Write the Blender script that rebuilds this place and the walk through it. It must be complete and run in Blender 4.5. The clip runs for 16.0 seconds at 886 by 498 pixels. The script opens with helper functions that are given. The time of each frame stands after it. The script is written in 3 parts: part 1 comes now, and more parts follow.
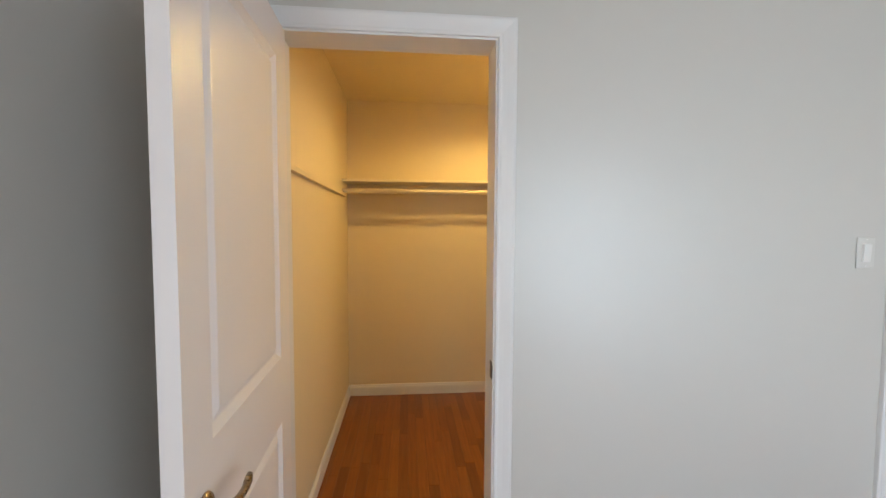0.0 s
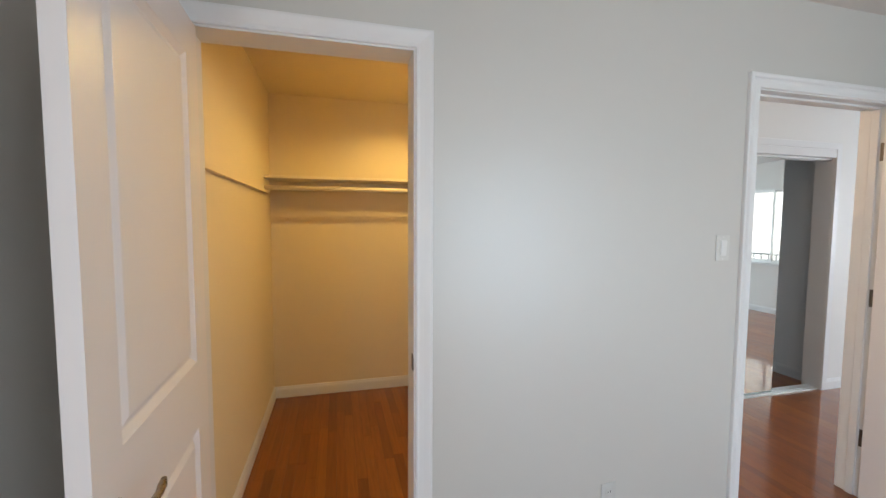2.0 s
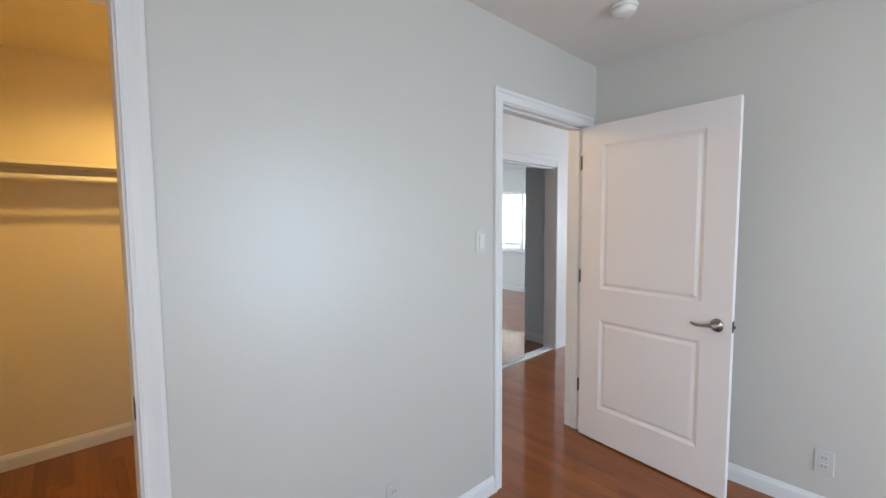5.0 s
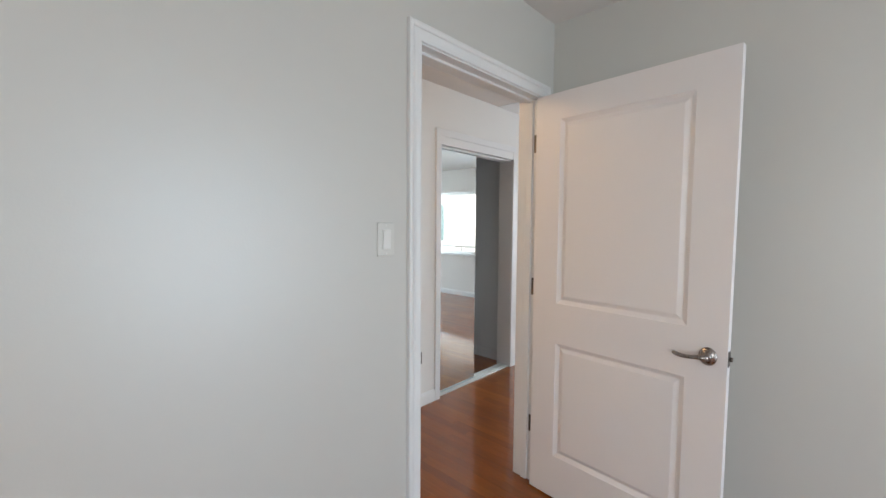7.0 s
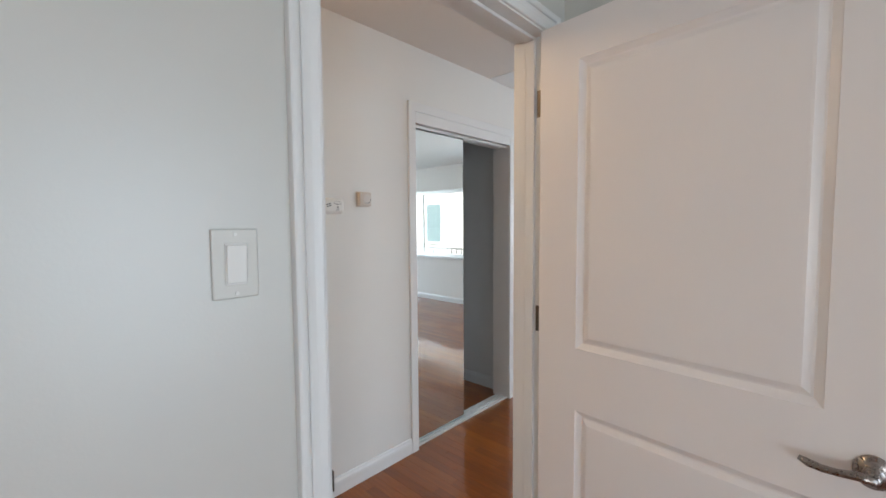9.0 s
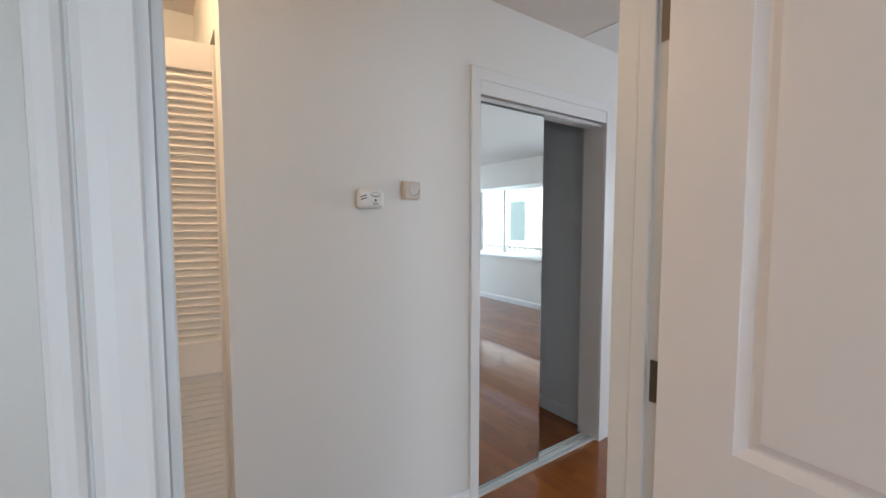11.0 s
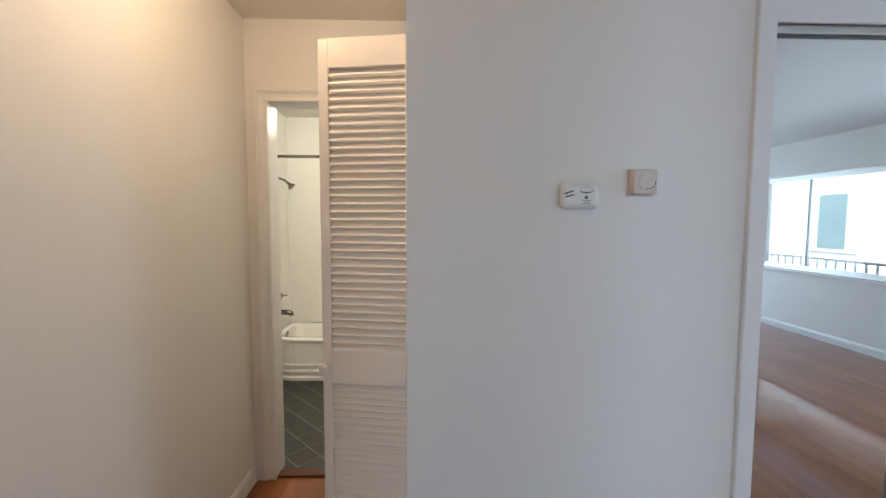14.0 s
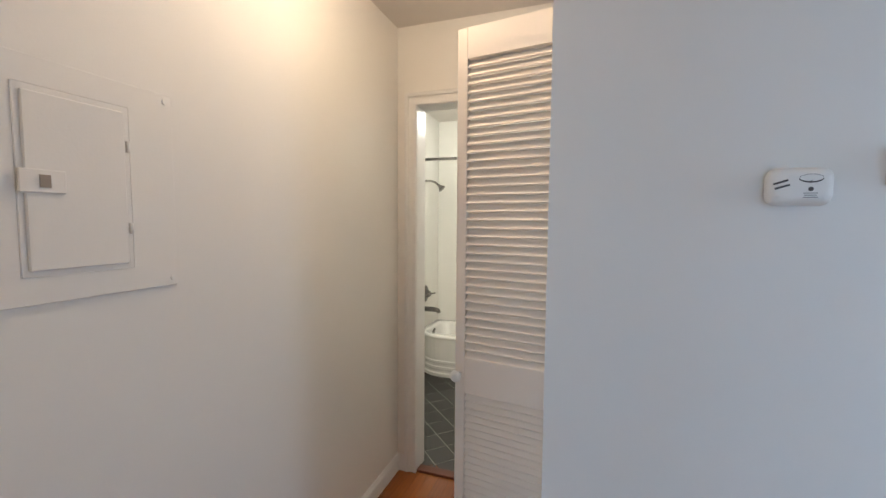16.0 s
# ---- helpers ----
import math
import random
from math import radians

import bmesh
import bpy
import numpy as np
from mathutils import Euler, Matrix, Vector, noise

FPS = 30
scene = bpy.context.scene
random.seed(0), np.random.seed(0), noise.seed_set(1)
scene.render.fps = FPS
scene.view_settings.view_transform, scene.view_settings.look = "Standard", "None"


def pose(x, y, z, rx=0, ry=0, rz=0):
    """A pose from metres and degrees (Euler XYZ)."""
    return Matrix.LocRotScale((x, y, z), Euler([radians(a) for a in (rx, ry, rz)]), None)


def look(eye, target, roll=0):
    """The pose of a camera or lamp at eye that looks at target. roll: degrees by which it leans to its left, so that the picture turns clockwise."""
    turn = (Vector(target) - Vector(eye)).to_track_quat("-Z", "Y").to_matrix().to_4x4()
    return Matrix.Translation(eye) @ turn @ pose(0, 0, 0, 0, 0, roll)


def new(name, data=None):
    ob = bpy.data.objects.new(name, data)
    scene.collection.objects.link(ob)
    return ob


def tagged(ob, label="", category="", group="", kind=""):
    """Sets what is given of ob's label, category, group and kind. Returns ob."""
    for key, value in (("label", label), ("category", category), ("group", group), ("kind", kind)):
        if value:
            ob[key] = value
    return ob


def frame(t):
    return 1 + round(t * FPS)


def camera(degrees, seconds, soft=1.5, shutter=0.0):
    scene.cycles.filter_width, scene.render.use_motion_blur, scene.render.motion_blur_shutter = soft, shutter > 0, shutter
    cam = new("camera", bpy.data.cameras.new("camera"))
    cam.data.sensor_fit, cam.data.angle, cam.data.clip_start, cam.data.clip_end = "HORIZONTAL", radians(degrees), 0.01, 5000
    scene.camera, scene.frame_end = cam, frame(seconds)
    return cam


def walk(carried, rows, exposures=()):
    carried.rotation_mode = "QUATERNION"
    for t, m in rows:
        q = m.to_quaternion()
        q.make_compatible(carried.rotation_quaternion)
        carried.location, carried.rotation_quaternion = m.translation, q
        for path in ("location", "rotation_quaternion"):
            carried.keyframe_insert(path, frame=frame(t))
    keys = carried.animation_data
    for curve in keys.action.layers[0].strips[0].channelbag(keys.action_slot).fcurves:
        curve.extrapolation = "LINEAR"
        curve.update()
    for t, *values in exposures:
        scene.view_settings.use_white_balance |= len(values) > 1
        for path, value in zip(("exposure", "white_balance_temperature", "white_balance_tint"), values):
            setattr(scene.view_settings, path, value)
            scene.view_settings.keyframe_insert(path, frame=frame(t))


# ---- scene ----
cam = camera(95.0, 16.0)
PATH = [
    (0, (-1.836, -1.339, 1.423), (-1.658, 0.65, 1.312), 0.3),
    (0.5, (-1.833, -1.402, 1.424), (-1.641, 0.585, 1.309), 0.3),
    (1, (-1.832, -1.409, 1.43), (-1.595, 0.573, 1.312), 0.4),
    (1.5, (-1.821, -1.417, 1.436), (-1.471, 0.548, 1.312), 0.0),
    (2, (-1.807, -1.418, 1.442), (-1.304, 0.513, 1.31), 0.3),
    (2.5, (-1.805, -1.423, 1.443), (-1.134, 0.456, 1.313), 0.2),
    (3, (-1.781, -1.413, 1.441), (-0.928, 0.391, 1.313), 0.2),
    (3.5, (-1.755, -1.404, 1.439), (-0.725, 0.305, 1.311), 0.2),
    (4, (-1.744, -1.405, 1.441), (-0.569, 0.209, 1.31), 0.2),
    (4.5, (-1.731, -1.396, 1.427), (-0.452, 0.136, 1.302), 0.1),
    (4.7, (-1.704, -1.378, 1.442), (-0.392, 0.125, 1.307), -0.2),
    (6.8, (-1.11, -1.125, 1.389), (0.331, 0.257, 1.269), 0.3),
    (7, (-1.04, -1.081, 1.389), (0.42, 0.281, 1.265), 0.4),
    (7.5, (-0.85, -1.01, 1.395), (0.626, 0.334, 1.271), 0.2),
    (8, (-0.705, -0.908, 1.387), (0.776, 0.43, 1.263), 0.3),
    (8.2, (-0.65, -0.86, 1.4), (0.829, 0.48, 1.275), -0.1),
    (10.3, (-0.101, -0.492, 1.391), (1.261, 0.968, 1.273), 0.8),
    (10.5, (-0.07, -0.46, 1.4), (1.242, 1.044, 1.271), 0.4),
    (11, (0.001, -0.407, 1.399), (1.142, 1.23, 1.266), 0.0),
    (11.5, (0.092, -0.347, 1.4), (1.02, 1.42, 1.269), 0.2),
    (12, (0.162, -0.321, 1.4), (0.841, 1.555, 1.268), 0.2),
    (12.5, (0.202, -0.32, 1.401), (0.659, 1.622, 1.263), 0.1),
    (13, (0.223, -0.272, 1.4), (0.541, 1.698, 1.266), 0.2),
    (13.5, (0.251, -0.174, 1.4), (0.436, 1.813, 1.279), 0.5),
    (14, (0.251, -0.107, 1.415), (0.311, 1.887, 1.278), 0.2),
    (14.5, (0.257, -0.061, 1.416), (0.154, 1.932, 1.273), 0.3),
    (15, (0.262, -0.011, 1.406), (-0.022, 1.964, 1.273), 0.4),
    (15.5, (0.272, 0.02, 1.411), (-0.201, 1.958, 1.278), 0.5),
    (16, (0.27, 0.029, 1.413), (-0.389, 1.913, 1.278), 0.4),
]
walk(cam, [(t, look(eye, target, roll)) for t, eye, target, roll in PATH],
     exposures=((0, 1.34, 6500, 10), (2.5, 1.27, 6450, 10), (4.5, 1.32, 6150, 10), (7, 1.15, 6550, 10), (10.5, 1.00, 6350, 10), (13, 0.84, 6000, 9), (14.5, 0.78, 5700, 9), (16, 0.88, 5450, 8)))

# ---- light ----
world = bpy.data.worlds.new("world")
scene.world = world
world.use_nodes = True
wn = world.node_tree.nodes
sky = wn.new("ShaderNodeTexSky")
sky.sky_type = 'NISHITA'
sky.sun_disc = False
SUN_EL, SUN_AZ = radians(50), radians(-75)
sky.sun_elevation, sky.sun_rotation = SUN_EL, SUN_AZ
world.node_tree.links.new(sky.outputs[0], wn["Background"].inputs[0])
sky.dust_density = 3.0
wn["Background"].inputs[1].default_value = 0.15


def lamp(name, kind, m, power, color, size=0.1, size_y=None, spread=None):
    d = bpy.data.lights.new(name, kind)
    d.energy, d.color = power, color
    if kind == 'AREA':
        d.shape, d.size, d.size_y = 'RECTANGLE', size, size_y or size
        if spread:
            d.spread = radians(spread)
    elif kind == 'POINT':
        d.shadow_soft_size = size
    elif kind == 'SUN':
        d.angle = radians(0.5)
    elif kind == 'SPOT':
        d.shadow_soft_size, d.spot_size, d.spot_blend = size, radians(spread), 0.35
    ob = new(name, d)
    ob.matrix_world = m
    return ob


sun_dir = Vector((math.sin(SUN_AZ) * math.cos(SUN_EL), math.cos(SUN_AZ) * math.cos(SUN_EL), math.sin(SUN_EL)))
lamp("sun", 'SUN', look(sun_dir * 50, (0, 0, 0)), 3.2, (1.0, 0.93, 0.84))
lamp("window_daylight", 'AREA', look((0.22, -3.64, 1.10), (0.22, 0, 1.10)), 18.5, (0.68, 0.84, 1.0), 1.42, 1.95)
# Unseen west window, added to brighten the open door and east wall.
lamp("west_fill_daylight", 'AREA', look((-2.48, -2.75, 1.35), (0, -2.75, 1.25)), 17, (0.82, 0.92, 1.0), 1.5, 1.2)
lamp("closet_bulb", 'SPOT', pose(-1.10, 1.08, 2.345), 17, (1.0, 0.66, 0.20), 0.04, spread=168)
lamp("hall_bulb", 'POINT', pose(-0.24, 1.13, 2.28), 6.8, (1.0, 0.69, 0.40), 0.10)
lamp("bath_bulb", 'POINT', pose(-0.45, 2.75, 2.22), 19, (1.0, 0.87, 0.65), 0.20)
# Added fill at an unseen south opening, brightens living room and hall.
lamp("living_south_fill", 'AREA', look((3.0, -4.72, 1.25), (3.0, 0, 1.0)), 36, (0.76, 0.88, 1.0), 2.4, 1.9)
# Fill lamp added at the hall's far end to light the west wall.
lamp("hall_end_fill", 'AREA', look((4.92, 0.20, 1.40), (0, 0.30, 1.2)), 15, (0.74, 0.87, 1.0), 1.2, 1.2)


# ---- materials ----
def material(name, color, rough=0.5, metal=0.0, bump=0.0, scale=60.0, vary=0.05, blotch=1.5, random_source=None, spec=None, coat=0.0):
    """A plain material: two scales of variation in colour and roughness, and a fine bump."""
    m = bpy.data.materials.new(name)
    m.use_nodes = True
    n, l = m.node_tree.nodes, m.node_tree.links
    b = n["Principled BSDF"]
    tc = n.new("ShaderNodeTexCoord")
    big, fine = n.new("ShaderNodeTexNoise"), n.new("ShaderNodeTexNoise")
    big.inputs["Scale"].default_value, big.inputs["Detail"].default_value = blotch, 4
    fine.inputs["Scale"].default_value, fine.inputs["Detail"].default_value = scale, 5
    for t in (big, fine):
        l.new(tc.outputs["Object"], t.inputs["Vector"])
    mix = n.new("ShaderNodeMix")
    mix.data_type = 'RGBA'
    mix.inputs[6].default_value = (*[c * (1 - vary) for c in color], 1)
    mix.inputs[7].default_value = (*[min(1, c * (1 + vary)) for c in color], 1)
    l.new(big.outputs[0], mix.inputs[0])
    l.new(mix.outputs[2], b.inputs["Base Color"])
    r = n.new("ShaderNodeMapRange")
    r.inputs[3].default_value, r.inputs[4].default_value = max(0.02, rough - 0.06), min(1, rough + 0.06)
    l.new(fine.outputs[0], r.inputs[0])
    l.new(r.outputs[0], b.inputs["Roughness"])
    b.inputs["Metallic"].default_value = metal
    if spec is not None:
        b.inputs["Specular IOR Level"].default_value = spec
    b.inputs["Coat Weight"].default_value = coat
    if bump:
        bp = n.new("ShaderNodeBump")
        bp.inputs["Strength"].default_value, bp.inputs["Distance"].default_value = bump, 0.002
        l.new(fine.outputs[0], bp.inputs["Height"])
        l.new(bp.outputs[0], b.inputs["Normal"])
    return m


def wood(name, source):
    """Varnished oak strip: each piece its own tone, grain along y."""
    m = bpy.data.materials.new(name)
    m.use_nodes = True
    n, l = m.node_tree.nodes, m.node_tree.links
    b = n["Principled BSDF"]
    tc = n.new("ShaderNodeTexCoord")
    if source == "object":
        rnd = n.new("ShaderNodeObjectInfo").outputs["Random"]
    else:
        rnd = n.new("ShaderNodeNewGeometry").outputs["Random Per Island"]
    geo = n.new("ShaderNodeNewGeometry").outputs["Position"]
    off = n.new("ShaderNodeVectorMath")
    off.operation = 'MULTIPLY_ADD'
    off.inputs[1].default_value = (1, 0.06, 1)
    comb = n.new("ShaderNodeCombineXYZ")
    k = n.new("ShaderNodeMath")
    k.operation = 'MULTIPLY'
    k.inputs[1].default_value = 37.0
    l.new(rnd, k.inputs[0])
    l.new(k.outputs[0], comb.inputs[0])
    l.new(k.outputs[0], comb.inputs[2])
    l.new(geo, off.inputs[0])
    l.new(comb.outputs[0], off.inputs[2])
    grain = n.new("ShaderNodeTexNoise")
    grain.inputs["Scale"].default_value, grain.inputs["Detail"].default_value = 70, 6
    grain.inputs["Distortion"].default_value = 0.6
    l.new(off.outputs[0], grain.inputs["Vector"])
    ramp = n.new("ShaderNodeValToRGB")
    e = ramp.color_ramp.elements
    e[0].position, e[0].color = 0.0, (0.184, 0.045, 0.0047, 1)
    e[1].position, e[1].color = 1.0, (0.284, 0.084, 0.0094, 1)
    mid = e.new(0.22)
    mid.color = (0.225, 0.059, 0.0060, 1)
    mid2 = e.new(0.75)
    mid2.color = (0.252, 0.070, 0.0074, 1)
    l.new(rnd, ramp.inputs[0])
    g2 = n.new("ShaderNodeMapRange")
    g2.inputs[1].default_value, g2.inputs[2].default_value = 0.3, 0.7
    g2.inputs[3].default_value, g2.inputs[4].default_value = 0.84, 1.10
    l.new(grain.outputs[0], g2.inputs[0])
    mul = n.new("ShaderNodeVectorMath")
    mul.operation = 'SCALE'
    l.new(ramp.outputs[0], mul.inputs[0])
    l.new(g2.outputs[0], mul.inputs[3])
    l.new(mul.outputs[0], b.inputs["Base Color"])
    wear = n.new("ShaderNodeTexNoise")
    wear.inputs["Scale"].default_value = 3.0
    l.new(geo, wear.inputs["Vector"])
    r = n.new("ShaderNodeMapRange")
    r.inputs[3].default_value, r.inputs[4].default_value = 0.25, 0.40
    l.new(wear.outputs[0], r.inputs[0])
    l.new(r.outputs[0], b.inputs["Roughness"])
    b.inputs["Coat Weight"].default_value, b.inputs["Coat Roughness"].default_value = 0.8, 0.06
    b.inputs["Coat IOR"].default_value, b.inputs["Specular IOR Level"].default_value = 1.5, 0.2
    wave = n.new("ShaderNodeTexNoise")
    wave.inputs["Scale"].default_value = 9.0
    l.new(off.outputs[0], wave.inputs["Vector"])
    bp = n.new("ShaderNodeBump")
    bp.inputs["Strength"].default_value, bp.inputs["Distance"].default_value = 0.14, 0.003
    l.new(wave.outputs[0], bp.inputs["Height"])
    l.new(bp.outputs[0], b.inputs["Normal"])
    l.new(bp.outputs[0], b.inputs["Coat Normal"])
    return m


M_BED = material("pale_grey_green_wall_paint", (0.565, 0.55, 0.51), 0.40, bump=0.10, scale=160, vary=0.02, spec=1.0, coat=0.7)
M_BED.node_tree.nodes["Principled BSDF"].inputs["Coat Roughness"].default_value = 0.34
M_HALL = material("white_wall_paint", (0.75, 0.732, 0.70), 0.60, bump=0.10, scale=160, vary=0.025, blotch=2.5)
M_CLOSET = material("cream_closet_paint", (0.72, 0.615, 0.43), 0.6, bump=0.15, scale=200, vary=0.02)
M_CEIL = material("flat_ceiling_paint", (0.70, 0.66, 0.62), 0.9, bump=0.3, scale=150, vary=0.02)
M_TRIM = material("semigloss_white_trim", (0.74, 0.735, 0.725), 0.36, bump=0.02, scale=60, vary=0.015)
M_DOOR = material("satin_white_door_paint", (0.79, 0.75, 0.735), 0.34, bump=0.05, scale=120, vary=0.015)
M_LOUVER = material("cream_louver_paint", (0.80, 0.73, 0.65), 0.38, bump=0.03, scale=120, vary=0.02)
M_NICKEL = material("brushed_nickel", (0.29, 0.255, 0.235), 0.28, 1.0, bump=0.05, scale=200)
M_CHROME = material("satin_chrome", (0.20, 0.19, 0.175), 0.2, 1.0)
M_STEEL = material("dull_hinge_steel", (0.15, 0.13, 0.11), 0.4, 1.0, bump=0.05)
M_ALU = material("anodised_track", (0.72, 0.72, 0.70), 0.35, 0.6, bump=0.05)
M_PLASTIC = material("white_plastic", (0.76, 0.75, 0.72), 0.35, vary=0.02)
M_SWITCH = material("off_white_switch_plastic", (0.64, 0.63, 0.59), 0.35, vary=0.02)
M_BEIGE = material("beige_plastic", (0.60, 0.52, 0.45), 0.4, vary=0.02)
M_TAB = material("brown_latch", (0.30, 0.24, 0.19), 0.5)
M_DIAL = material("thermostat_dial", (0.62, 0.57, 0.52), 0.4)
M_OUTLET = material("painted_over_plastic", (0.56, 0.55, 0.52), 0.4, vary=0.02)
# Whiter and cooler than M_CEIL: bluish window glare put into the colour, plus gloss.
M_CEIL_BIG = material("window_glare_ceiling_paint", (0.74, 0.75, 0.75), 0.4, bump=0.2, scale=150, vary=0.02, spec=0.8)
M_GREYMARK = material("dark_print", (0.06, 0.06, 0.06), 0.5)
M_SHELF = material("painted_shelf", (0.74, 0.66, 0.52), 0.5, bump=0.1)
M_POLE = material("cream_pole", (0.80, 0.72, 0.56), 0.4)
M_PORCELAIN = material("enamelled_tub", (0.84, 0.83, 0.80), 0.12, vary=0.01, coat=0.5)
M_TILE = material("white_wall_tile", (0.82, 0.81, 0.76), 0.15, vary=0.02)
M_GROUT = material("grey_grout", (0.34, 0.33, 0.30), 0.8, bump=0.2)
M_SLATE = material("charcoal_floor_tile", (0.036, 0.035, 0.032), 0.45, bump=0.3, scale=40, vary=0.25, blotch=9)
M_REDWOOD = material("red_brown_sill", (0.11, 0.028, 0.011), 0.5, bump=0.1)
M_SUB = material("dark_subfloor", (0.05, 0.025, 0.012), 0.6)
M_GREYWALL = material("grey_closet_paint", (0.60, 0.61, 0.61), 0.5, bump=0.25, scale=220, vary=0.02)
M_STUCCO = material("white_stucco", (0.78, 0.74, 0.73), 0.9, bump=0.6, scale=60, vary=0.05)
M_ROOF = material("grey_roofing", (0.16, 0.15, 0.14), 0.9, bump=0.5)
M_IRON = material("grey_painted_iron", (0.48, 0.50, 0.52), 0.4)
M_WINFRAME = material("white_vinyl_frame", (0.80, 0.80, 0.80), 0.4)
M_CONCRETE = material("concrete", (0.38, 0.37, 0.35), 0.85, bump=0.5, vary=0.1)
M_GROUND = material("dry_lawn", (0.10, 0.11, 0.05), 0.95, bump=0.6, vary=0.3)
M_DARKGLASS = material("dark_window_glass", (0.13, 0.20, 0.20), 0.3, vary=0.05)
M_WOODOBJ = wood("oak_plank_single", "object")
M_WOODISL = wood("oak_plank_joined", "island")

M_MIRROR = bpy.data.materials.new("mirror_silver")
M_MIRROR.use_nodes = True
b_ = M_MIRROR.node_tree.nodes["Principled BSDF"]
b_.inputs["Base Color"].default_value, b_.inputs["Metallic"].default_value, b_.inputs["Roughness"].default_value = (0.86, 0.92, 0.925, 1), 1, 0.01

M_GLASS = bpy.data.materials.new("clear_glass")
M_GLASS.use_nodes = True
b_ = M_GLASS.node_tree.nodes["Principled BSDF"]
b_.inputs["Base Color"].default_value = (0.93, 0.97, 0.96, 1)
b_.inputs["Transmission Weight"].default_value, b_.inputs["Roughness"].default_value, b_.inputs["IOR"].default_value = 1.0, 0.0, 1.45

M_OPAL = bpy.data.materials.new("lit_opal_glass")
M_OPAL.use_nodes = True
b_ = M_OPAL.node_tree.nodes["Principled BSDF"]
b_.inputs["Base Color"].default_value = (0.8, 0.75, 0.65, 1)
b_.inputs["Emission Color"].default_value, b_.inputs["Emission Strength"].default_value = (1.0, 0.62, 0.28, 1), 1.2


# ---- mesh helpers ----
def link_mesh(name, bm, mat, parent=None, label=""):
    me = bpy.data.meshes.new(name)
    bm.normal_update()
    bm.to_mesh(me)
    bm.free()
    me.materials.append(mat)
    ob = new(name, me)
    if parent:
        ob.parent = parent
    if label:
        tagged(ob, label)
    return ob


def part(name, bm, mat, parent, label=""):
    return link_mesh(name, bm, mat, parent, label)


def thing(name, m, label, category, group="", kind=""):
    ob = new(name)
    ob.empty_display_size = 0.1
    ob.matrix_world = m
    return tagged(ob, label, category, group, kind)


def add_box(bm, x0, x1, y0, y1, z0, z1, bevel=0.0, seg=2):
    vs = [bm.verts.new(p) for p in ((x0, y0, z0), (x1, y0, z0), (x1, y1, z0), (x0, y1, z0), (x0, y0, z1), (x1, y0, z1), (x1, y1, z1), (x0, y1, z1))]
    fs = [bm.faces.new([vs[i] for i in f]) for f in ((0, 3, 2, 1), (4, 5, 6, 7), (0, 1, 5, 4), (1, 2, 6, 5), (2, 3, 7, 6), (3, 0, 4, 7))]
    if bevel:
        es = list({e for f in fs for e in f.edges})
        bmesh.ops.bevel(bm, geom=es, offset=bevel, segments=seg, affect='EDGES', profile=0.5)
    return vs


def box(x0, x1, y0, y1, z0, z1, bevel=0.0, seg=2):
    bm = bmesh.new()
    add_box(bm, x0, x1, y0, y1, z0, z1, bevel, seg)
    return bm


def tube(bm, path, radius, sides=12, closed=False):
    """A round bar along a list of points; radius a number or one for each point."""
    path = [Vector(p) for p in path]
    rings = []
    for i, p in enumerate(path):
        d = (path[min(i + 1, len(path) - 1)] - path[max(i - 1, 0)]).normalized()
        up = Vector((0, 0, 1)) if abs(d.z) < 0.9 else Vector((1, 0, 0))
        a = d.cross(up).normalized()
        b = d.cross(a)
        r = radius[i] if isinstance(radius, (list, tuple)) else radius
        rings.append([bm.verts.new(p + (a * math.cos(k * math.tau / sides) + b * math.sin(k * math.tau / sides)) * r) for k in range(sides)])
    for r0, r1 in zip(rings, rings[1:]):
        for k in range(sides):
            f = bm.faces.new((r0[k], r0[(k + 1) % sides], r1[(k + 1) % sides], r1[k]))
            f.smooth = True
    bm.faces.new(rings[0])
    bm.faces.new(rings[-1][::-1])
    bmesh.ops.recalc_face_normals(bm, faces=bm.faces)


def lathe(bm, profile, m, sides=28):
    """A turned body: profile of (radius, height) about the z of m."""
    rings = [[bm.verts.new(m @ Vector((r * math.cos(k * math.tau / sides), r * math.sin(k * math.tau / sides), h))) for k in range(sides)] for r, h in profile]
    for r0, r1 in zip(rings, rings[1:]):
        for k in range(sides):
            f = bm.faces.new((r0[k], r0[(k + 1) % sides], r1[(k + 1) % sides], r1[k]))
            f.smooth = True
    bm.faces.new(rings[0][::-1])
    bm.faces.new(rings[-1])
    bmesh.ops.recalc_face_normals(bm, faces=bm.faces)


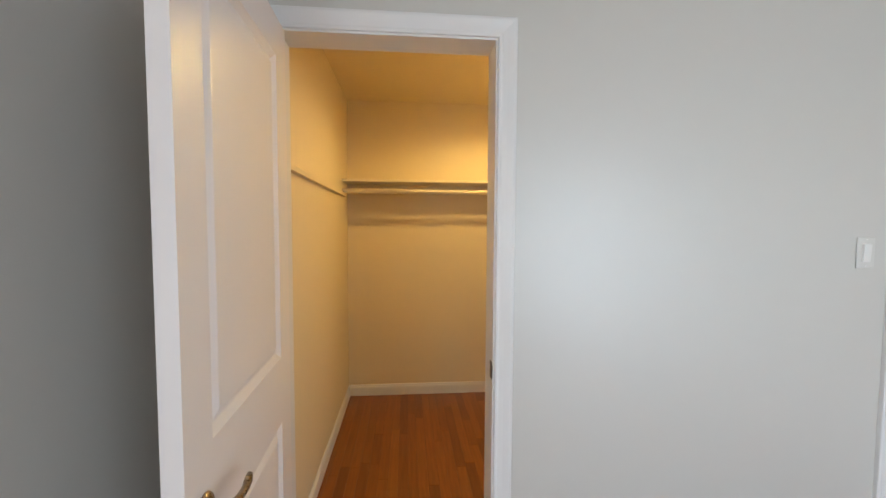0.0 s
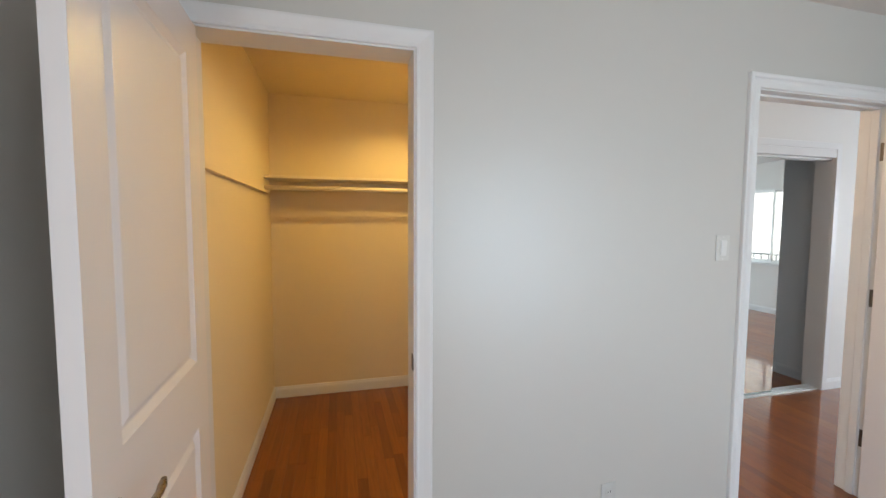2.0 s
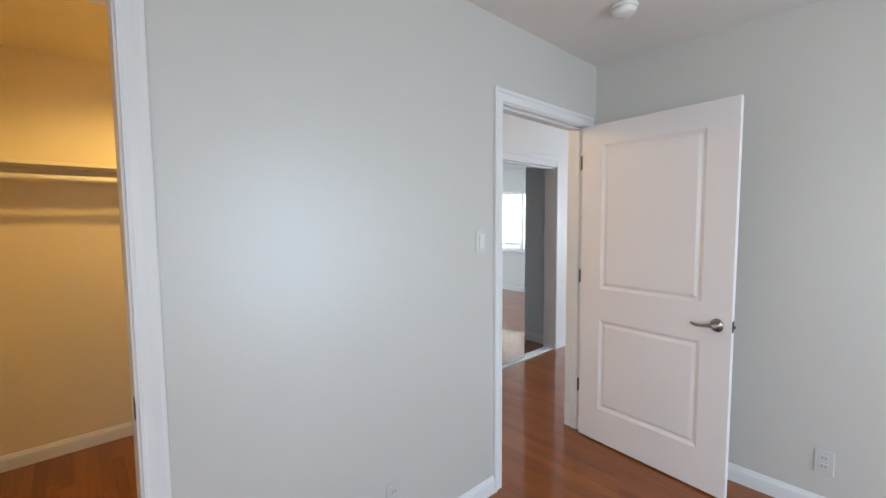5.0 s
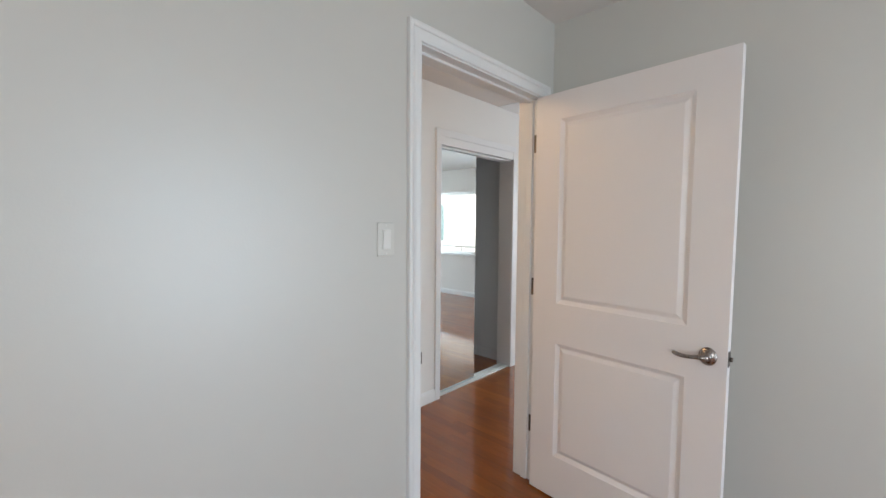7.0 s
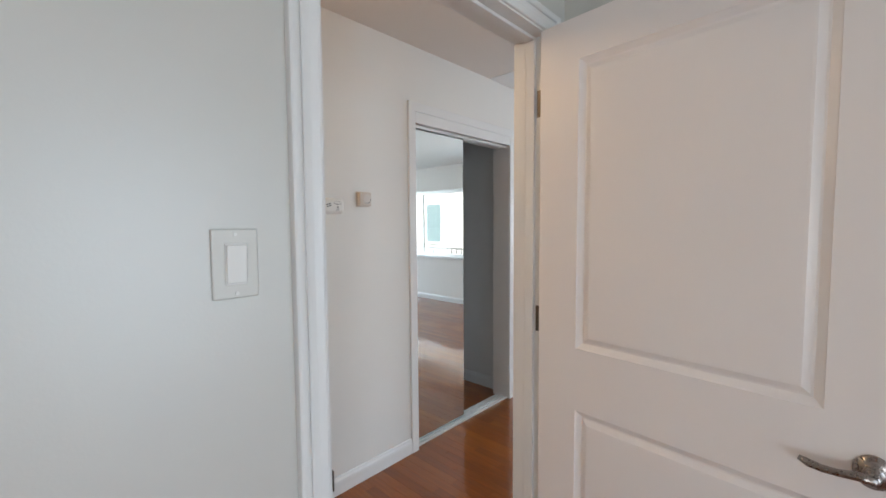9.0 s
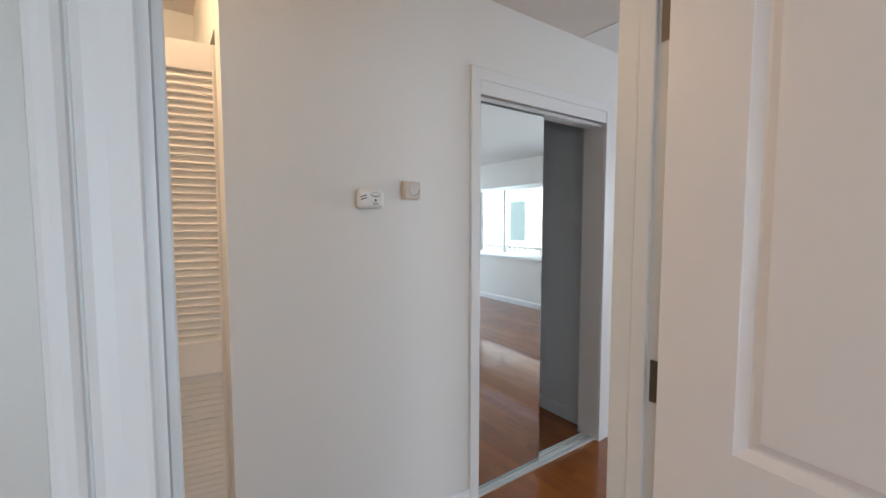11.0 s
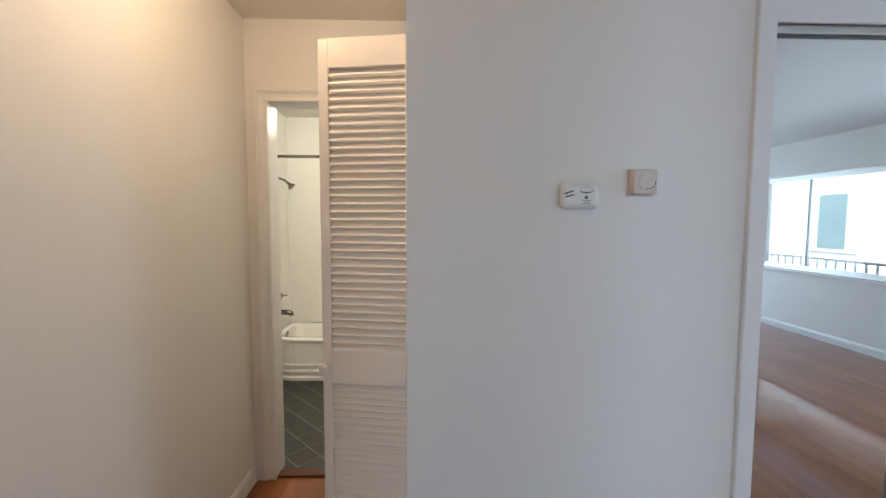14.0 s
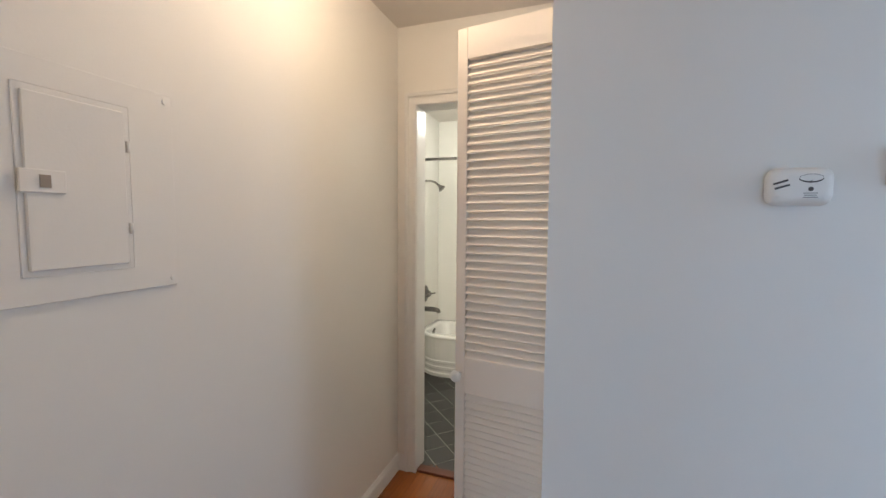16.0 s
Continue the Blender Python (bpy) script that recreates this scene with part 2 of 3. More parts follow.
def wall(name, mat, axis, lo, hi, a0, a1, z0=0.0, z1=2.44, holes=()):
    """A wall slab across `axis` (its faces at lo and hi), from a0 to a1 along the other axis, with openings (a, b, z0, z1)."""
    bm = bmesh.new()
    cuts = sorted({a0, a1, *[h[0] for h in holes], *[h[1] for h in holes]})
    for p, q in zip(cuts, cuts[1:]):
        hs = sorted([h for h in holes if h[0] <= p + 1e-6 and h[1] >= q - 1e-6], key=lambda h: h[2])
        z = z0
        spans = []
        for h in hs:
            if h[2] > z:
                spans.append((z, h[2]))
            z = h[3]
        if z < z1:
            spans.append((z, z1))
        for s0, s1 in spans:
            if axis == "y":
                add_box(bm, p, q, lo, hi, s0, s1)
            else:
                add_box(bm, lo, hi, p, q, s0, s1)
    bmesh.ops.remove_doubles(bm, verts=bm.verts, dist=1e-5)
    bm.verts.index_update()
    seen = {}
    for f in bm.faces:
        seen.setdefault(tuple(sorted(v.index for v in f.verts)), []).append(f)
    bmesh.ops.delete(bm, geom=[f for fs in seen.values() if len(fs) > 1 for f in fs], context='FACES')
    bmesh.ops.recalc_face_normals(bm, faces=bm.faces)
    return tagged(link_mesh(name, bm, mat), kind="structure")


def facing(ob, mat, test):
    """Gives the faces of ob whose centre and normal pass the test another paint."""
    ob.data.materials.append(mat)
    k = len(ob.data.materials) - 1
    for p in ob.data.polygons:
        if test(p.center, p.normal):
            p.material_index = k


CASING = [(0.0, 0.0), (0.0, 0.008), (0.002, 0.010), (0.006, 0.0105), (0.012, 0.0095), (0.022, 0.0082), (0.034, 0.0092), (0.040, 0.0112), (0.0412, 0.0085), (0.0428, 0.0085), (0.0442, 0.0135), (0.049, 0.0165), (0.055, 0.0178), (0.060, 0.0175), (0.064, 0.0155), (0.065, 0.013), (0.065, 0.0)]

SMOOTH = [(0.0, 0.0), (0.0, 0.008), (0.002, 0.010), (0.010, 0.0105), (0.0125, 0.0090), (0.018, 0.0090), (0.032, 0.0115), (0.045, 0.0150), (0.053, 0.0172), (0.060, 0.0172), (0.064, 0.0155), (0.065, 0.013), (0.065, 0.0)]


def casing(name, mat, to_world, x0, x1, top, profile=CASING, scale=1.0, left=True, right=True):
    """A mitred casing of moulded section round three sides of an opening. to_world maps (along, up, out)."""
    bm = bmesh.new()
    pr = [(u * scale, v) for u, v in profile]
    stations = []
    if left:
        stations += [lambda u: (x0 - u, 0.0)]
    stations += [lambda u: (x0 - u if left else x0, top + u), lambda u: (x1 + u if right else x1, top + u)]
    if right:
        stations += [lambda u: (x1 + u, 0.0)]
    rings = [[bm.verts.new(to_world(s(u)[0], s(u)[1], v)) for u, v in pr] for s in stations]
    for r0, r1 in zip(rings, rings[1:]):
        for k in range(len(pr)):
            bm.faces.new((r0[k], r0[(k + 1) % len(pr)], r1[(k + 1) % len(pr)], r1[k]))
    bm.faces.new(rings[0])
    bm.faces.new(rings[-1])
    bmesh.ops.recalc_face_normals(bm, faces=bm.faces)
    return tagged(link_mesh(name, bm, mat), kind="structure")


BASE = [(0.0, 0.0), (0.013, 0.0), (0.013, 0.062), (0.0115, 0.072), (0.008, 0.079), (0.006, 0.087), (0.004, 0.091), (0.0, 0.092)]


def baseboard(points, mat=None):
    """A moulded skirting along a plan polyline, its room side to the left of the way."""
    bm = bmesh.new()
    P = [Vector((*p, 0)) for p in points]
    rings = []
    for i, p in enumerate(P):
        d0 = (P[i] - P[i - 1]).normalized() if i else (P[1] - P[0]).normalized()
        d1 = (P[i + 1] - P[i]).normalized() if i < len(P) - 1 else d0
        n0, n1 = Vector((-d0.y, d0.x, 0)), Vector((-d1.y, d1.x, 0))
        n = (n0 + n1)
        n = n / max(0.3, n.dot(n0))
        rings.append([bm.verts.new(p + n * t + Vector((0, 0, z))) for t, z in BASE])
    for r0, r1 in zip(rings, rings[1:]):
        for k in range(len(BASE)):
            bm.faces.new((r0[k], r0[(k + 1) % len(BASE)], r1[(k + 1) % len(BASE)], r1[k]))
    bm.faces.new(rings[0])
    bm.faces.new(rings[-1])
    bmesh.ops.recalc_face_normals(bm, faces=bm.faces)
    return tagged(link_mesh("baseboard", bm, mat or M_TRIM), kind="structure")


# ---- plan ----
ZC = 2.44
W0, W1 = 0.0, 0.12                  # wall between bedroom and hall
CL0, CL1 = -2.235, -1.545           # closet opening
CY = 2.055                          # closet back wall
BD0, BD1 = 0.0, 0.845                # bedroom opening
XW, XE = -2.50, 0.97               # bedroom west and east wall
H0, H1 = 1.095, 1.208                # wall with the mirrored wardrobe
HC = 0.18                           # corner of that wall
MO0, MO1, MOT = 1.256, 2.250, 1.997    # wardrobe opening
LX = -0.706                          # hall's west wall
BY0, BY1 = 2.06, 2.18              # bathroom wall
BA0, BA1 = -0.592, 0.12              # bathroom opening
LVX = 4.94                          # living room's east wall
YS, YL = -3.66, -4.80               # south walls

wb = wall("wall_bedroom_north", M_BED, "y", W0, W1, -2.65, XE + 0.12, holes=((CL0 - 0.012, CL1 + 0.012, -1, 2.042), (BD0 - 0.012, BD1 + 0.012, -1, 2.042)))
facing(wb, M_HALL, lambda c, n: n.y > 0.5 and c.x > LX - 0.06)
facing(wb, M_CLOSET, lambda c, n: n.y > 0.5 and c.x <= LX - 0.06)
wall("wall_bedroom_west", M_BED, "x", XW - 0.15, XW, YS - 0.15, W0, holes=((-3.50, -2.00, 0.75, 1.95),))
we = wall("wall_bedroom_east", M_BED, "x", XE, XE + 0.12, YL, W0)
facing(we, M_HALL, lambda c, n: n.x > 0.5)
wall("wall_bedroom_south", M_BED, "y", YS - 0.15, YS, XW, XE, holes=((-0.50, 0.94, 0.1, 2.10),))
wall("wall_closet_west", M_CLOSET, "x", -2.50, -2.318, W1, CY)
wall("wall_closet_north", M_CLOSET, "y", CY, CY + 0.124, -2.50, -0.84)
wh = wall("wall_hall_west", M_HALL, "x", -0.84, LX, W1, BY0)
facing(wh, M_CLOSET, lambda c, n: n.x < -0.5)
wall("wall_hall_north", M_HALL, "y", H0, H1, HC, LVX, holes=((MO0, MO1, -1, MOT),))
wall("wall_bathroom_south", M_HALL, "y", BY0, BY1, -0.84, 0.9, holes=((BA0 - 0.012, BA1 + 0.012, -1, 2.036),))
wall("wall_linen_west", M_HALL, "x", HC, HC + 0.10, H1, BY0, holes=((1.214, 1.60, -1, 2.06),))
wall("wall_wardrobe_east", M_GREYWALL, "x", 2.33, 2.45, H1, 1.95)
wall("wall_wardrobe_north", M_GREYWALL, "y", 1.95, 2.07, 0.90, 2.45)
wall("wall_wardrobe_west", M_GREYWALL, "x", 0.90, 1.02, H1, 1.95)
wall("wall_linen_east", M_HALL, "x", 0.78, 0.90, H1, BY0)
# The second opening is unseen, made only for the hall-end fill.
wall("wall_living_east", M_HALL, "x", LVX, LVX + 0.15, YL, H1, holes=((-3.27, -0.62, 0.80, 2.01), (-0.40, 0.90, 0.80, 2.01)))
# Unseen opening, cut for the south fill lamp.
wall("wall_living_south", M_HALL, "y", YL - 0.15, YL, XE, LVX + 0.15, holes=((1.6, 4.2, 0.15, 2.15),))
wall("wall_bathroom_west", M_TILE, "x", -1.31, -1.19, BY1, 4.17)
wall("wall_bathroom_north", M_TILE, "y", 4.05, 4.17, -1.19, 0.9)
wall("wall_bathroom_east", M_HALL, "x", 0.78, 0.90, BY1, 4.05)

tagged(link_mesh("ceiling", box(-2.318, -0.84, W1, CY, ZC - 0.004, ZC - 0.0001), M_CLOSET), kind="structure")
# Thin slab added under the living-room ceiling to carry the window-glare tone.
tagged(link_mesh("ceiling", box(2.0, LVX, YL, 1.09, ZC - 0.004, ZC - 0.0001), M_CEIL_BIG), kind="structure")
tagged(link_mesh("ceiling", box(-2.6, LVX + 0.2, YL - 0.2, 4.25, ZC, ZC + 0.2), M_CEIL), kind="structure")
tagged(link_mesh("floor", box(-2.6, LVX + 0.2, YL - 0.2, 4.25, -0.25, -0.018), M_SUB), kind="structure")
floor = bpy.data.objects["floor"]


# ---- trim ----
def jamb(name, x0, x1, top, y0, y1, stop=None, t=0.012):
    """Lining boards of an opening in a wall across y, with a door stop."""
    bm = bmesh.new()
    add_box(bm, x0 + 0.0005, x0 + t, y0 - 0.001, y1 + 0.001, 0, top - 0.0005)
    add_box(bm, x1 - t, x1 - 0.0005, y0 - 0.001, y1 + 0.001, 0, top - 0.0005)
    add_box(bm, x0 + t, x1 - t, y0 - 0.001, y1 + 0.001, top - t, top - 0.0005)
    if stop:
        s0, s1 = stop
        add_box(bm, x0 + t, x0 + t + 0.011, s0, s1, 0, top - t, 0.002, 1)
        add_box(bm, x1 - t - 0.011, x1 - t, s0, s1, 0, top - t, 0.002, 1)
        add_box(bm, x0 + t + 0.011, x1 - t - 0.011, s0, s1, top - t - 0.011, top - t, 0.002, 1)
    return tagged(link_mesh(name, bm, M_TRIM), kind="structure")


jamb("jamb_closet", CL0 - 0.012, CL1 + 0.012, 2.042, W0, W1)
jamb("jamb_bedroom", BD0 - 0.012, BD1 + 0.012, 2.042, W0, W1, (0.040, 0.075))
jamb("jamb_bathroom", BA0 - 0.012, BA1 + 0.012, 2.036, BY0, BY1)
casing("trim_closet", M_TRIM, lambda a, u, v: (a, W0 - v, u), CL0 - 0.007, CL1 + 0.006, 2.037, SMOOTH, 0.95)
casing("trim_bedroom", M_TRIM, lambda a, u, v: (a, W0 - v, u), BD0 - 0.008, BD1 + 0.008, 2.036, scale=0.97)
casing("trim_bedroom_hall", M_TRIM, lambda a, u, v: (a, W1 + v, u), BD0 - 0.002, BD1 + 0.002, 2.032)
casing("trim_closet_inner", M_TRIM, lambda a, u, v: (a, W1 + v, u), CL0 - 0.002, CL1 + 0.002, 2.032, left=False)
casing("trim_bathroom", M_TRIM, lambda a, u, v: (a, BY0 - v, u), BA0 - 0.002, BA1 + 0.002, 2.026)
FLATTRIM = [(0.0, 0.0), (0.0, 0.012), (0.003, 0.015), (0.052, 0.015), (0.055, 0.012), (0.055, 0.0)]
casing("trim_wardrobe", M_TRIM, lambda a, u, v: (a, H0 - v, u), MO0, MO1, MOT + 0.065, FLATTRIM)
tagged(link_mesh("trim_wardrobe_fascia", box(MO0, MO1, H0 - 0.011, H0 + 0.012, MOT, MOT + 0.065, 0.002, 1), M_TRIM), kind="structure")

baseboard([(BD0 - 0.071, W0), (CL1 + 0.064, W0)])
baseboard([(XE, W0), (BD1 + 0.071, W0)])
baseboard([(XE, YS), (XE, W0)])
baseboard([(XW, W0), (XW, YS), (XE, YS)])
baseboard([(-0.84, CY), (-2.318, CY), (-2.318, W1)])
baseboard([(BA0 - 0.064, BY0), (LX, BY0), (LX, W1), (BD0 - 0.064, W1)])
baseboard([(MO0 - 0.055, H0), (HC, H0)])
baseboard([(LVX, YL), (LVX, H0), (MO1 + 0.055, H0)])
baseboard([(XE + 0.12, W1), (XE + 0.12, YL), (LVX, YL)])
baseboard([(2.33, H1), (2.33, 1.95), (1.02, 1.95)], M_GREYWALL)


# ---- doors ----
def panel_leaf(w, h, t, rails, st=0.105):
    """A moulded two-panel leaf: x from 0 to w, faces at y 0 and t. rails: (z0, z1) of each panel."""
    bm = bmesh.new()
    xs = [0, st, w - st, w]
    zs = [0] + [z for r in rails for z in r] + [h]
    steps = [(0.0, 0.0), (0.002, 0.002), (0.018, 0.011), (0.023, 0.0105), (0.038, 0.003), (0.044, 0.0025)]
    for side in (0, 1):
        y = (lambda d: d) if side == 0 else (lambda d: t - d)
        for i in range(3):
            for j in range(len(zs) - 1):
                x0, x1, z0, z1 = xs[i], xs[i + 1], zs[j], zs[j + 1]
                if i == 1 and j % 2 == 1:
                    prev = None
                    for ins, dep in steps:
                        ring = [bm.verts.new((px, y(dep), pz)) for px, pz in ((x0 + ins, z0 + ins), (x1 - ins, z0 + ins), (x1 - ins, z1 - ins), (x0 + ins, z1 - ins))]
                        if prev:
                            for k in range(4):
                                bm.faces.new((prev[k], prev[(k + 1) % 4], ring[(k + 1) % 4], ring[k]))
                        prev = ring
                    bm.faces.new(prev)
                else:
                    bm.faces.new([bm.verts.new((px, y(0), pz)) for px, pz in ((x0, z0), (x1, z0), (x1, z1), (x0, z1))])
    for f in (((0, 0, 0), (w, 0, 0), (w, t, 0), (0, t, 0)), ((0, 0, h), (w, 0, h), (w, t, h), (0, t, h))):
        bm.faces.new([bm.verts.new(p) for p in f])
    for x in (0, w):
        for z0, z1 in zip(zs, zs[1:]):
            bm.faces.new([bm.verts.new(p) for p in ((x, 0, z0), (x, t, z0), (x, t, z1), (x, 0, z1))])
    bmesh.ops.remove_doubles(bm, verts=bm.verts, dist=1e-5)
    bmesh.ops.recalc_face_normals(bm, faces=bm.faces)
    return bm


def lever_set(door, w, t, z, toward=-1):
    """Rose, lever and latch plate on both faces of a leaf."""
    cx = w - 0.062
    for face, s in ((0.0, -1), (t, 1)):
        rot = Matrix.Translation((cx, face, z)) @ Euler((radians(90 if s < 0 else -90), 0, 0)).to_matrix().to_4x4()
        bm = bmesh.new()
        lathe(bm, [(0.030, 0.0), (0.031, 0.003), (0.029, 0.007), (0.020, 0.012), (0.013, 0.015), (0.011, 0.030), (0.0105, 0.045), (0.004, 0.047)], rot)
        bmesh.ops.scale(bm, vec=(1, 1, 1.12), verts=bm.verts, space=Matrix.Translation((-cx, 0, -z)))
        part("handle_rose", bm, M_NICKEL, door, "brushed nickel round rose")
        bm = bmesh.new()
        y = face + s * 0.045
        pts = [(cx + 0.006, y, z), (cx - 0.02, y, z + 0.001), (cx - 0.045, y, z - 0.004), (cx - 0.070, y, z - 0.006), (cx - 0.092, y - s * 0.002, z - 0.004), (cx - 0.108, y - s * 0.004, z + 0.001)]
        tube(bm, pts, [0.010, 0.009, 0.0075, 0.0075, 0.0085, 0.0055], 12)
        part("handle_lever", bm, M_NICKEL, door, "curved brushed nickel lever")
    bm = box(w - 0.001, w + 0.002, t / 2 - 0.012, t / 2 + 0.012, z - 0.028, z + 0.028)
    part("latch_plate", bm, M_STEEL, door)
    bm = box(w + 0.002, w + 0.013, t / 2 - 0.006, t / 2 + 0.006, z - 0.008, z + 0.008, 0.002, 1)
    part("latch_bolt", bm, M_STEEL, door)


def hinges(door, heights, knuckle_y):
    for z in heights:
        bm = bmesh.new()
        tube(bm, [(-0.003, knuckle_y, z - 0.045), (-0.003, knuckle_y, z + 0.045)], 0.0055, 10)
        add_box(bm, -0.0022, 0.0, knuckle_y, knuckle_y + 0.028 * (1 if knuckle_y < 0.01 else -1), z - 0.044, z + 0.044)
        part("hinge", bm, M_STEEL, door, "dull steel butt hinge")


def swing_door(name, hinge_xy, angle, w, label, rails, stile):
    """A leaf whose closed face lies on the room side; angle turns it about the hinge."""
    door = thing(name, pose(hinge_xy[0], hinge_xy[1], 0.010, 0, 0, angle), label, "door")
    part("leaf", panel_leaf(w, 2.012, 0.035, rails, stile), M_DOOR, door)
    return door


RAILS = ((0.217, 0.792), (0.992, 1.885))
# bedroom leaf: x of the leaf runs from the hinge to the free edge
bed = swing_door("bedroom_door", (0.801, -0.004), -95.4, 0.852, "white two-panel interior door standing open against the wall", RAILS, 0.138)
lever_set(bed, 0.852, 0.035, 0.892)
hinges(bed, (0.310, 1.053, 1.795), 0.039)
for z in (0.320, 1.063, 1.805):
    ob = part("hinge_plate", box(BD1 - 0.0025, BD1 - 0.0005, 0.001, 0.033, z - 0.045, z + 0.045), M_STEEL, bed, "dull steel butt hinge plate")
    ob.matrix_parent_inverse = bed.matrix_world.inverted()
clo = swing_door("closet_door", (-2.247, -0.012), -87.8, 0.675, "white two-panel closet door standing wide open", ((0.22, 0.825), (1.022, 1.90)), 0.105)
lever_set(clo, 0.675, 0.035, 0.912)
hinges(clo, (0.310, 1.053, 1.795), -0.004)
for name, x, s in (("closet", CL1, -1), ("bedroom", BD0, 1)):
    z = 0.93 if s < 0 else 0.885
    bm = box(min(x, x + s * 0.002), max(x, x + s * 0.002), 0.004, 0.034, z - 0.029, z + 0.029)
    add_box(bm, min(x, x + s * 0.003), max(x, x + s * 0.003), -0.004, 0.004, z - 0.022, z + 0.022, 0.001, 1)
    tagged(link_mesh("strike_plate", bm, M_STEEL), "dull steel strike plate let into the white jamb", "strike plate")

# ---- closet fittings ----
shelf = thing("closet_shelf", pose(-1.585, CY - 0.142, 1.757), "cream painted closet shelf fixed along the back wall", "shelf")
part("board", box(-0.743, 0.743, -0.142, 0.142, 0.0, 0.019, 0.002, 1), M_SHELF, shelf)
part("cleat", box(-0.743, 0.743, 0.126, 0.142, -0.070, 0.0, 0.002, 1), M_SHELF, shelf)
bm = bmesh.new()
tube(bm, [(-2.329, 1.800, 1.690), (-0.842, 1.800, 1.690)], 0.0165, 16)
tagged(link_mesh("hanging_pole", bm, M_POLE), "cream wooden hanging pole under the closet shelf", "clothes rail")
cleat = link_mesh("wall_cleat", box(-2.3295, -2.292, 0.13, CY - 0.230, 1.645, 1.668, 0.002, 1), M_CLOSET)
tagged(cleat, "cream painted cleat along the closet side wall", "cleat")


def dome_lamp(x, y, label, k=1.0):
    t = thing("ceiling_lamp", pose(x, y, ZC), label, "ceiling lamp")
    bm = bmesh.new()
    lathe(bm, [(0.14 * k, 0.0), (0.142 * k, -0.012), (0.135 * k, -0.022), (0.12 * k, -0.024)], Matrix.Identity(4))
    part("pan", bm, M_PLASTIC, t)
    bm = bmesh.new()
    lathe(bm, [(0.03, -0.024), (0.03, -0.045), (0.012, -0.05)], Matrix.Identity(4))
    part("socket", bm, M_PLASTIC, t)
    return t


dome_lamp(-1.10, 1.08, "white ceiling lamp holder with a bare bulb in the closet")
dome_lamp(-0.24, 1.13, "white ceiling lamp holder with a bare bulb in the hall", 0.45)
dome_lamp(-0.45, 2.75, "white ceiling lamp holder with a bare bulb in the bathroom")

# ---- wardrobe ----
tagged(link_mesh("trim_wardrobe_lining", box(MO1 - 0.002, MO1 + 0.020, H0 - 0.001, 1.240, 0.0, MOT), M_TRIM), kind="structure")
mirror = thing("mirror_door", pose(1.214, H0 + 0.040, 0.016), "frameless mirrored sliding door in an aluminium track", "mirror door")
part("glass", box(0.0, 0.536, 0.0, 0.006, 0.0, MOT - 0.030, 0.0), M_MIRROR, mirror)
part("backing_board", box(0.0, 0.536, 0.006, 0.020, 0.0, MOT - 0.030), M_GREYWALL, mirror)
mirror2 = thing("mirror_door", pose(1.225, H0 + 0.078, 0.016), "frameless mirrored sliding door in an aluminium track", "mirror door")
part("glass", box(0.0, 0.500, 0.0, 0.006, 0.0, MOT - 0.030, 0.0), M_MIRROR, mirror2)
part("backing_board", box(0.0, 0.500, 0.006, 0.020, 0.0, MOT - 0.030), M_GREYWALL, mirror2)
track = thing("sliding_door_track", pose(MO0, H0, 0.0), "pale aluminium double track on the floor of the wardrobe opening", "track")
bm = bmesh.new()
add_box(bm, 0.0, MO1 - MO0, 0.012, 0.105, 0.001, 0.005)
for y in (0.012, 0.044, 0.058, 0.082, 0.101):
    add_box(bm, 0.0, MO1 - MO0, y, y + 0.004, 0.005, 0.014, 0.001, 1)
part("bottom_track", bm, M_ALU, track)
bm = bmesh.new()
add_box(bm, 0.0, MO1 - MO0, 0.020, 0.105, MOT - 0.006, MOT - 0.001)
for y in (0.020, 0.064, 0.101):
    add_box(bm, 0.0, MO1 - MO0, y, y + 0.004, MOT - 0.018, MOT - 0.006)
part("top_track", bm, M_ALU, track)

# ---- wall devices ----
def detector_at(x, z):
    t = thing("alarm_detector", pose(x, H0, z), "white rounded plug-type gas alarm on the hall wall", "alarm")
    bm = box(-0.057, 0.057, -0.040, 0.0, -0.039, 0.039, 0.0195, 6)
    part("body", bm, M_PLASTIC, t)
    for i in range(2):
        bm = box(-0.048, -0.022, -0.0412, -0.038, -0.003 + i * 0.010, 0.001 + i * 0.010, 0.0005, 1)
        bmesh.ops.rotate(bm, verts=bm.verts, cent=(-0.035, 0, 0.004), matrix=Matrix.Rotation(radians(-18), 3, 'Y'))
        part("vent_slot", bm, M_GREYMARK, t)
    bm = bmesh.new()
    tube(bm, [(0.014 + 0.020 * math.cos(a), -0.0402, 0.016 + 0.008 * math.sin(a)) for a in np.linspace(math.pi, math.tau, 14)], [0.0005 + 0.0010 * math.sin(a) for a in np.linspace(0.2, 2.9, 14)], 6)
    part("dial_arc", bm, M_GREYMARK, t)
    bm = bmesh.new()
    tube(bm, [(0.014 + 0.020 * math.cos(a), -0.0402, 0.016 + 0.008 * math.sin(a)) for a in np.linspace(0.3, math.pi - 0.3, 12)], 0.0004, 5)
    tube(bm, [(0.014, -0.0402, 0.006), (0.014, -0.0402, 0.011)], 0.0012, 6)
    part("dial_ring", bm, M_GREYMARK, t)
    bm = bmesh.new()
    tube(bm, [(0.014, -0.038, -0.006), (0.014, -0.0410, -0.006)], 0.0045, 14)
    part("test_button", bm, M_GREYMARK, t)
    bm = bmesh.new()
    for k, w in enumerate((0.024, 0.020, 0.024)):
        add_box(bm, 0.014 - w / 2, 0.014 + w / 2, -0.0408, -0.038, -0.0150 - k * 0.0042, -0.0138 - k * 0.0042)
    part("print_lines", bm, M_GREYMARK, t)


detector_at(0.684, 1.490)
